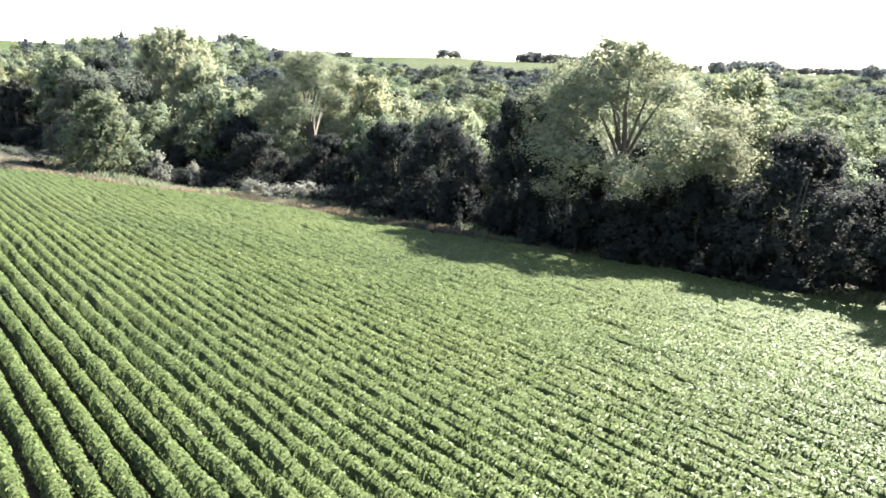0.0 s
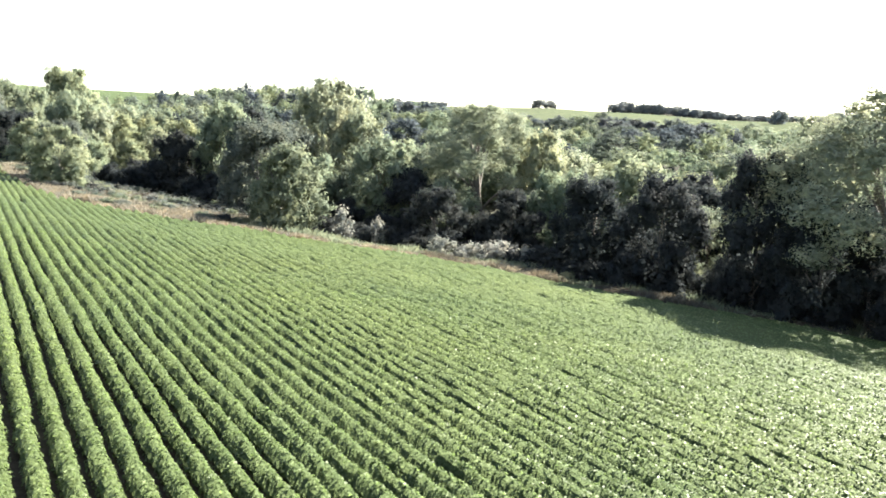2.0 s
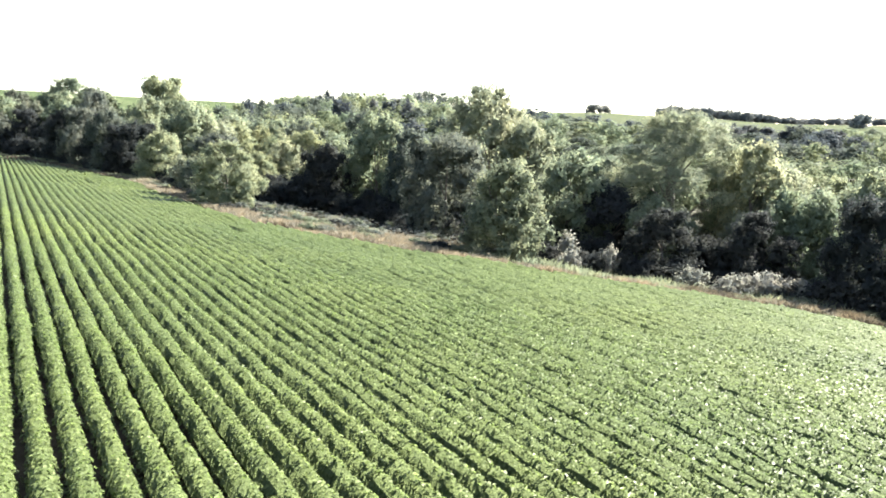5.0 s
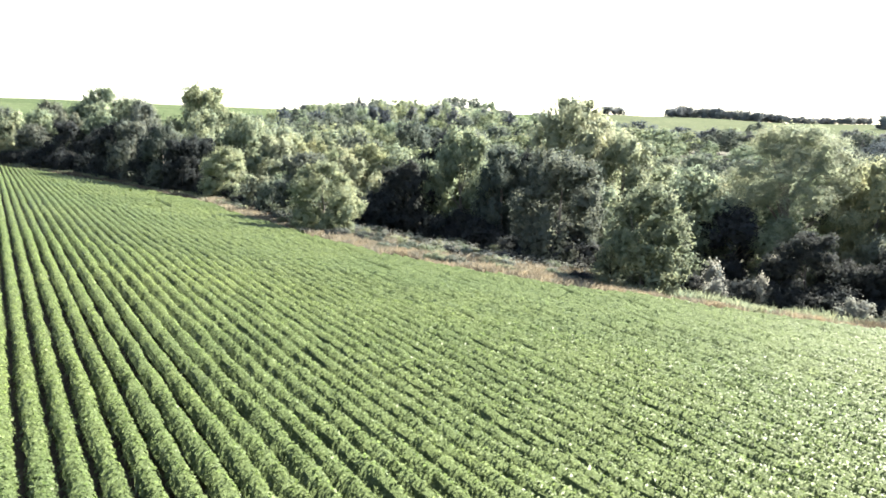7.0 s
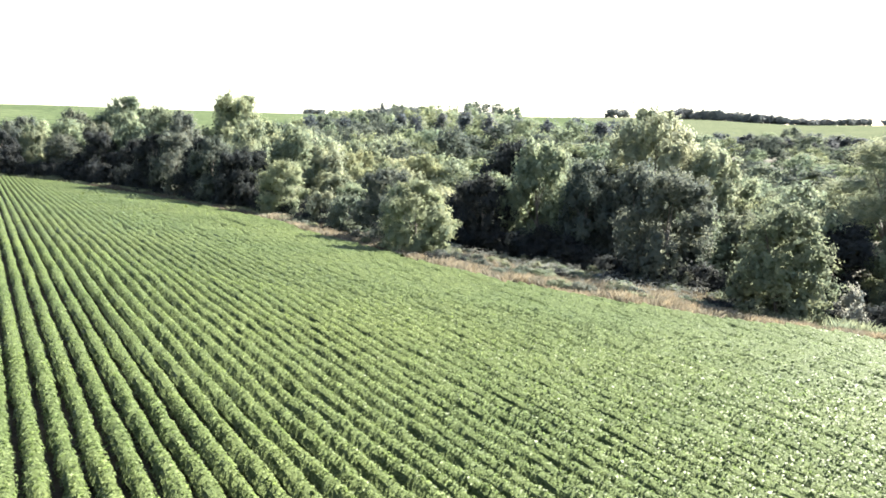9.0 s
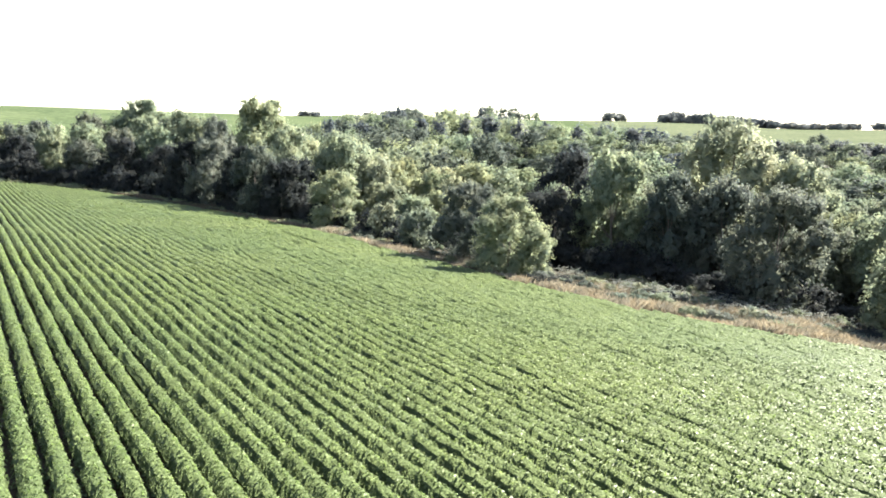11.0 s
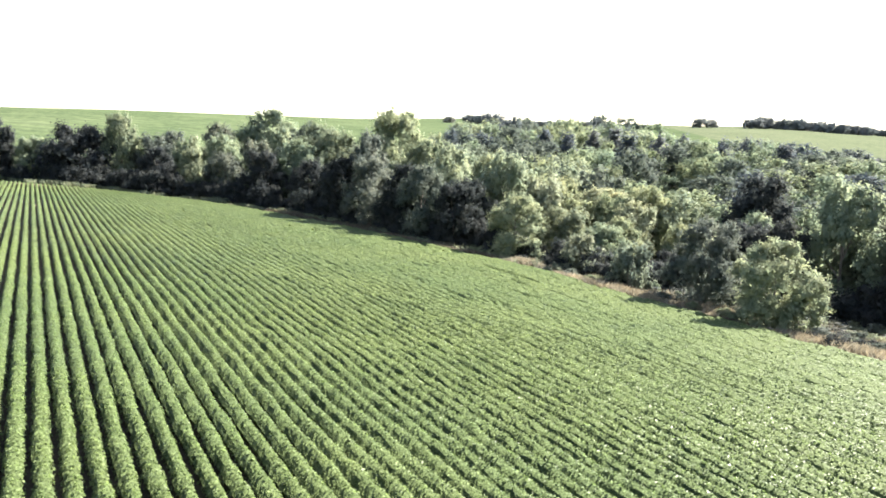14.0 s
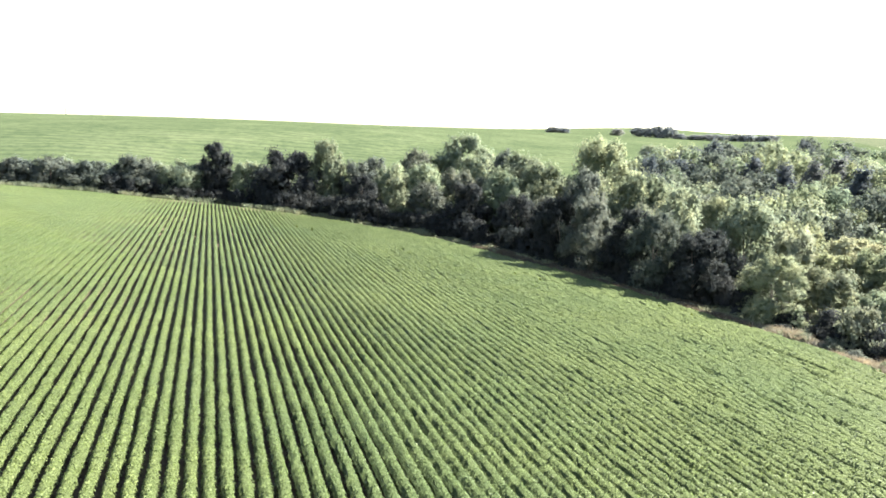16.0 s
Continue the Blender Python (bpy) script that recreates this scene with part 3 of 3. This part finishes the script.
plant("tall", -152, 186, 15.0, 8.5, "olive")
plant("tall", -145, 179, 13.5, 7.5, "olive")
plant("tall", -163, 191, 14.0, 6.5, "green")
plant("tall", -181, 196, 14.5, 7.0, "dusk")
plant("tall", -188, 187, 12.5, 5.5, "dusk")
plant("tall", -124, 177, 12.0, 6.0, "olive")
plant("near", -171, 206, 18.2, 10.0, "green")
plant("tall", -159, 200, 15.0, 7.5, "dusk")
plant("near", -157, 169, 9.0, 5.5, "dark")
plant("near", -167, 172, 8.5, 5.0, "dusk")
plant("near", -175, 173, 9.2, 3.4, "olive", "tree", "small tree with yellow-green leaves")
plant("near", -183, 173, 9.0, 4.5, "dark")
plant("near", -204.0, 176.5, 14.0, 9.8, "dark", "tree", "broad dense dark round tree")
plant("tall", -196, 179, 16.4, 5.0, "olive")
plant("tall", -221, 171, 15.2, 4.6, "dark", "tree", "slender dark tree rising from a hedge")
for x, y, top in ((-152, 174, 11.5), (-163, 178, 11.0), (-172, 181, 12.0), (-180, 182, 11.5), (-189, 181, 12.0), (-216, 178, 10.5), (-227, 173, 10.0)):
    plant("mid", x, y, top, 5.5, "dusk" if x % 2 else "green", "tree", "leafy green tree in a field hedge")
plant("near", -213, 172, 10.6, 5.0, "green")
plant("tall", -111, 279, 17.0, 9.0, "dusk")
plant("tall", -134, 284, 15.8, 9.0, "green")
for x, y, top in ((-228, 166, 9.5), (-236, 163, 10.5), (-245, 158, 9.0), (-253, 153, 10.0), (-262, 148, 9.5), (-271, 142, 10.5), (-281, 136, 10.0), (-292, 129, 11.0)):
    plant("near", x, y, top + 1.4, 7.0, "dusk" if x % 3 else "green", "shrub", "leafy hedge shrub along the field", "shrub", "hedge shrubs beside the field")
for x, y, top in ((-75, 211, 13.6), (-82, 216, 13.2), (-90, 232, 14.4), (-97, 226, 13.0), (-68, 222, 13.4), (-84, 238, 14.6), (-60, 214, 12.4), (-104, 240, 14.0), (-52, 226, 12.8), (-46, 212, 11.6)):
    plant("cedar", x, y, top + 0.4, 4.6, "cedar", "cedar", "dark pointed cedar among the trees", "tree", "cedars in the wood")
# undergrowth along the foot of the wood, its shade put into the leaf colour
for n in range(130):
    x = -240 + 2.08 * n + rng_plant.uniform(-1, 1)
    y = float(edge_y(x)) + float(verge_s(x)) + rng_plant.uniform(0.5, 4.5)
    if any((x - a) ** 2 + (y - b) ** 2 < (c * 0.35) ** 2 for a, b, t, c in KNOWN):
        continue
    plant("shrub", x, y, gz(x, y) + rng_plant.uniform(1.8, 3.6) * (1.45 if x < -45 else 1), rng_plant.uniform(1.8, 3.0) * (1.25 if x < -45 else 1), "dark", "shrub", "undergrowth at the foot of the wood, shade put into its colour", "shrub", "undergrowth along the wood")
# pale bushes and low scrub on the verge
for x, y, top, wide, key in ((-34.3, 87.4, -2.7, 1.35, "bush"), (-30.2, 87.0, -3.7, 0.9, "bush"), (-19.5, 82.6, -5.4, 2.2, "shrub"), (-16.2, 83.6, -5.2, 2.4, "shrub"), (-13, 83.2, -5.6, 2.0, "shrub"), (-22.6, 84.6, -5.2, 2.0, "shrub"), (-211.5, 168.2, 2.6, 1.5, "bush")):
    plant(key, x, y, top, wide, "pale", "bush", "small pale silvery bush on the verge", "bush", "silvery bushes on the verge")


# heights of the leaf roof over the hollow
CANOPY = np.array([
    (-95, 209, 10.6), (-68, 205, 10), (-89, 198, 10), (-60, 164, 7.6), (-79, 169, 3.6), (-85, 155, 3.8), (-90, 157, 6), (-74, 138, 3.4),
    (-28, 117, 1.4), (-34, 127, 1.6), (9, 152, 5.4), (3, 109, 3.8), (-3, 99, 3.0), (-57, 128, 7), (-95, 133, 2.6), (-70, 117, 2.6), (-90, 162, 5.6),
    (60, 130, 3.0), (90, 160, 2.6), (40, 160, 3.6), (20, 130, 3.6), (110, 120, 2.6), (60, 90, 3.0),
    (-118, 180, 12.5), (-105, 180, 11), (-115, 200, 13.5), (-125, 215, 15.5), (-125, 235, 17.5), (-110, 250, 17.5), (-110, 280, 19), (-80, 280, 18), (-95, 255, 16.5), (-60, 265, 16), (-130, 260, 18), (-90, 310, 19)])


def fill_wood():
    """The wood between the trees above: single trees near the edge, one mass farther back."""
    rng = np.random.default_rng(12)
    known = np.array(KNOWN)
    placed = [tuple(k[:2]) + (k[3] * 0.62,) for k in known]
    known = np.concatenate([known[:, :3], CANOPY])
    back = []

    def top_at(x, y, z):
        d2 = ((known[:, :2] - (x, y)) ** 2).sum(1) + 30.0
        k = 1 / d2**1.5
        h = (k * known[:, 2]).sum() / k.sum()
        return max(z + 5.0, min(z + 14.0, h)) + rng.uniform(-2.4, 1.8)

    for _ in range(9000):
        x = rng.uniform(-300, 150)
        s = rng.uniform(5, 260)
        deep = 22 + 235 * float(smooth(-165, -95, x))
        if s > deep:
            continue
        y = float(edge_y(x)) + s
        if y > 325 - 80 * float(smooth(-110, -50, x)) + 6 * math.sin(x / 17):
            continue
        if s < float(verge_s(x)) + 3:
            continue
        gap = 3.4 if s < 60 else 5.2
        if any((x - a) ** 2 + (y - b) ** 2 < (gap + r) ** 2 * (0.62 if s < 60 else 0.5) for a, b, r in placed):
            continue
        placed.append((x, y, 3.0))
        z = gz(x, y)
        top = top_at(x, y, z)
        if s < 12:
            top = min(top, z + rng.uniform(5.0, 9.0))
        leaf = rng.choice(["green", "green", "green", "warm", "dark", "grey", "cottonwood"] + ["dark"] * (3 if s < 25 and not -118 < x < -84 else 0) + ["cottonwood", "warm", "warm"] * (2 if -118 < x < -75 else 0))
        # trees close behind the edge get leaves with shade in their colour
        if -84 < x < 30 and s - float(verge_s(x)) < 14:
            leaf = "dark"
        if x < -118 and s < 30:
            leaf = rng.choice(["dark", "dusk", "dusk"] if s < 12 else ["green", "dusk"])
        wide = min(rng.uniform(3.8, 6.0), (top - z) * 0.62)
        if s > 60:
            wide *= rng.uniform(1.0, 1.7)
            top += rng.uniform(-2.6, 1.2)
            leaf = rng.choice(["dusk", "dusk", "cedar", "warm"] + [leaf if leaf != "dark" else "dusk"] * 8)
        if s < 55:
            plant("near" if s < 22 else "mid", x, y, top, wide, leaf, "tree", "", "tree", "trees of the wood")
        else:
            back.append((x, y, z, top, wide, leaf))
    pieces, ways = {}, {}
    for x, y, z, top, wide, leaf in back:
        v, f, lie = LOW[rng.integers(len(LOW))]
        a = rng.uniform(0, 6.283)
        c, s = math.cos(a) * wide / 5, math.sin(a) * wide / 5
        q = np.stack([v[:, 0] * c - v[:, 1] * s + x, v[:, 0] * s + v[:, 1] * c + y, v[:, 2] * (top - z) / 10 + z], 1)
        c, s = math.cos(a), math.sin(a)
        ways.setdefault(leaf, []).append(np.stack([lie[:, 0] * c - lie[:, 1] * s, lie[:, 0] * s + lie[:, 1] * c, lie[:, 2]], 1))
        pieces.setdefault(leaf, []).append((q, f))
    names = list(pieces)
    meshes = [joined(pieces[n]) for n in names]
    verts, faces = joined(meshes)
    index = np.repeat(np.arange(len(names)), [len(f) for _, f in meshes])
    me = raw_mesh("far_wood", verts, faces, [LEAF[n] for n in names], index, True, np.concatenate([w for n in names for w in ways[n]]))
    tagged(new("far_wood", me), "mass of green broadleaf trees filling the hollow", "wood", kind="stuff")


LOW = []
for n in range(5):
    v, f, _, lie = crown(np.random.default_rng(90 + n), 10.0, 5.0, 12, 4000, 0.42, 0.1, 0.1, ragged=0.14, per=8, spray=1.5, dense=12, domed=0.7)
    LOW.append((v, f, lie))
fill_wood()


# trees on the far hills
def far_trees():
    rng = np.random.default_rng(31)
    spots = [(-3, 620, 9), (6, 626, 7.5)] + [(84 + 5 * n, 860 + rng.uniform(-6, 6), 12.5 - 0.12 * n) for n in range(25)]
    spots += [(212 + 6 * n, 850 + rng.uniform(-8, 8), 7.5) for n in range(13)]
    spots += [(292 + 8 * n, 825 + rng.uniform(-8, 8), 8) for n in range(30)]
    spots += [(rng.uniform(110, 320), rng.uniform(330, 480), 8) for n in range(14)]
    spots += [(-200, 630, 5), (-186, 640, 8), (-178, 642, 10), (-170, 644, 11), (-162, 640, 9), (-153, 640, 6), (-245, 600, 4), (-238, 602, 4)]
    spots += [(-142 + 5 * n, 646 + rng.uniform(-3, 3), 5) for n in range(12)]
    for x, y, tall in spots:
        plant("hill", x, y, gz(x, y) + tall * rng.uniform(0.8, 1.2), rng.uniform(6, 9), "hill", "tree", "grey-green far hill tree, haze put into its leaf colour", "tree", "trees on the far hills")


far_trees()


# ---------------------------------------------------------------- the verge
def tufts(name, label, leaf, spans, count, tall, seed):
    rng = np.random.default_rng(seed)
    x0 = np.array([a for a, b, c, d in spans])
    x1 = np.array([b for a, b, c, d in spans])
    pick = rng.choice(len(spans), count, p=(x1 - x0) / (x1 - x0).sum())
    x = x0[pick] + rng.uniform(0, 1, count) * (x1 - x0)[pick]
    s = np.array([c for a, b, c, d in spans])[pick] + rng.uniform(0, 1, count) * np.array([d - c for a, b, c, d in spans])[pick]
    y = edge_y(x) + s
    keep = vnoise(x / 2.2, y / 2.2, seed) > 0.3
    x, y = x[keep], y[keep]
    per = 16
    n = len(x) * per
    bx, by = np.repeat(x, per) + rng.normal(size=n) * 0.22, np.repeat(y, per) + rng.normal(size=n) * 0.22
    z = ground_z(bx, by)
    h = np.repeat(tall * (0.5 + 0.9 * vnoise(x / 4, y / 4, seed + 1)), per) * rng.uniform(0.5, 1.2, n)
    a = rng.uniform(0, 6.283, n)
    wide = 0.025 + 0.03 * rng.uniform(0, 1, n)
    lean = rng.normal(size=(n, 2)) * 0.38 * h[:, None]
    side = np.stack([np.cos(a) * wide, np.sin(a) * wide], 1)
    root = np.stack([bx, by], 1)
    v = np.empty((n, 4, 3))
    v[:, 0, :2], v[:, 1, :2], v[:, 2, :2], v[:, 3, :2] = root - side * 0.5, root + side * 0.5, root + lean * 0.5 + side * 1.2, root + lean
    v[:, 0, 2], v[:, 1, 2], v[:, 2, 2], v[:, 3, 2] = z - 0.05, z - 0.05, z + h * 0.6, z + h
    i = np.arange(n)[:, None] * 4
    f = np.concatenate([i + [0, 1, 2], i + [0, 2, 3]], 1).reshape(-1, 3)
    me = raw_mesh(name, v.reshape(-1, 3), f, [leaf])
    tagged(new(name, me), label, "grass", kind="stuff")


tufts("dry_grass", "tall straw-coloured dry grass along the field edge", STRAW, [(-118, -84, 0.0, 5.0), (-84, -46, 0.0, 7.0), (-84, -46, 3.0, 16.0), (-46, -12, 0.0, 3.5)], 8500, 0.85, 41)
tufts("rust_grass", "low rust-brown dry grass and weeds along the wood", RUST, [(-150, -104, 0.0, 5.0), (-150, -104, 0.5, 6.0), (-92, -46, 1.0, 24.0), (-24, 12, 0.0, 3.5)], 10500, 0.8, 43)
tufts("green_weeds", "low green weeds below the trees", LEAF["olive"], [(-300, -98, 1.5, 9.0), (-44, 40, 1.5, 9.0)], 4200, 1.0, 47)
for n in range(190):
    x = -104 + 96 * rng_plant.random() if n % 2 else -84 + 40 * rng_plant.random()
    y = float(edge_y(x)) + rng_plant.uniform(2.5, float(verge_s(x)) + 2)
    if -40 < x < -10 or any((x - a) ** 2 + (y - b) ** 2 < (c * 0.7) ** 2 for a, b, t, c in KNOWN):
        continue
    plant("shrub", x, y, gz(x, y) + rng_plant.uniform(0.7, 1.6), rng_plant.uniform(0.8, 1.7), rng_plant.choice(["dark", "grey", "dusk", "olive", "olive"]), "shrub", "low scrubby shrub on the verge", "shrub", "low shrubs on the verge")


def weed_heads(count, seed):
    """Tall dry weeds behind the grass, each a thin stem under a flat pale head."""
    rng = np.random.default_rng(seed)
    x = rng.uniform(-86, -46, count)
    y = edge_y(x) + rng.uniform(0.2, 0.85, count) * verge_s(x)
    keep = vnoise(x / 3.0, y / 3.0, seed) > 0.42
    x, y = x[keep], y[keep]
    z, n = ground_z(x, y), len(x)
    tall = rng.uniform(0.9, 1.7, n)
    lean = rng.normal(size=(n, 2)) * 0.12
    top = np.stack([x + lean[:, 0], y + lean[:, 1], z + tall], 1)
    root = np.stack([x, y, z - 0.05], 1)
    a = rng.uniform(0, 6.283, n)
    edge = np.stack([np.cos(a), np.sin(a), np.zeros(n)], 1) * 0.015
    stem = np.stack([root - edge, root + edge, top], 1).reshape(-1, 3)
    per = 14
    turn, out = rng.uniform(0, 6.283, (n, per)), np.sqrt(rng.uniform(0, 1, (n, per))) * rng.uniform(0.14, 0.34, (n, 1))
    c = top[:, None] + np.stack([np.cos(turn) * out, np.sin(turn) * out, -0.5 * out**2 / 0.3], -1)
    up = np.array([0, 0, 1.0]) + rng.normal(size=(n * per, 3)) * 0.3
    v, f = joined([(stem, np.arange(3 * n).reshape(-1, 3)), leaves(rng, c.reshape(-1, 3), up, 0.11, 0.9, quad=False)])
    me = raw_mesh("weed_heads", v, f, [STRAW, LEAF["pale"]], (np.arange(len(f)) >= n).astype(int))
    tagged(new("weed_heads", me), "tall dry weeds with flat pale heads", "weeds", kind="stuff")


weed_heads(1500, 53)

# ---------------------------------------------------------------- far mast
def mast(x, y, tall):
    thing = new("radio_mast")
    thing.location = (x, y, gz(x, y))
    tagged(thing, "thin grey radio mast on the horizon", "mast")
    v, f = limb([(0, 0, -1), (0, 0, tall * 0.5), (0, 0, tall)], [0.9, 0.7, 0.35], 6)
    part("pole", raw_mesh("pole", v, f, [STEEL], None, True), thing)
    for k in (0.45, 0.75, 0.95):
        v, f = limb([(-2.2, 0, tall * k), (0, 0, tall * k), (2.2, 0, tall * k)], [0.25, 0.3, 0.25], 5)
        part("crossarm", raw_mesh("crossarm", v, f, [STEEL]), thing)


mast(-1051, 850.5, 40.5 - gz(-1051, 850.5))

# dark cedars in front of the far hill field
for n in range(26):
    k = (n + rng_plant.uniform(-0.3, 0.3)) / 26
    x, y = -18 + 62 * k, 246 - 32 * k + rng_plant.uniform(-7, 7)
    plant("cedar", x, y, 8.6 - 0.8 * k + rng_plant.uniform(-1.5, 1.2), rng_plant.uniform(3.6, 5.2), "cedar", "cedar", "dark pointed cedar among the trees", "tree", "cedars in the wood")
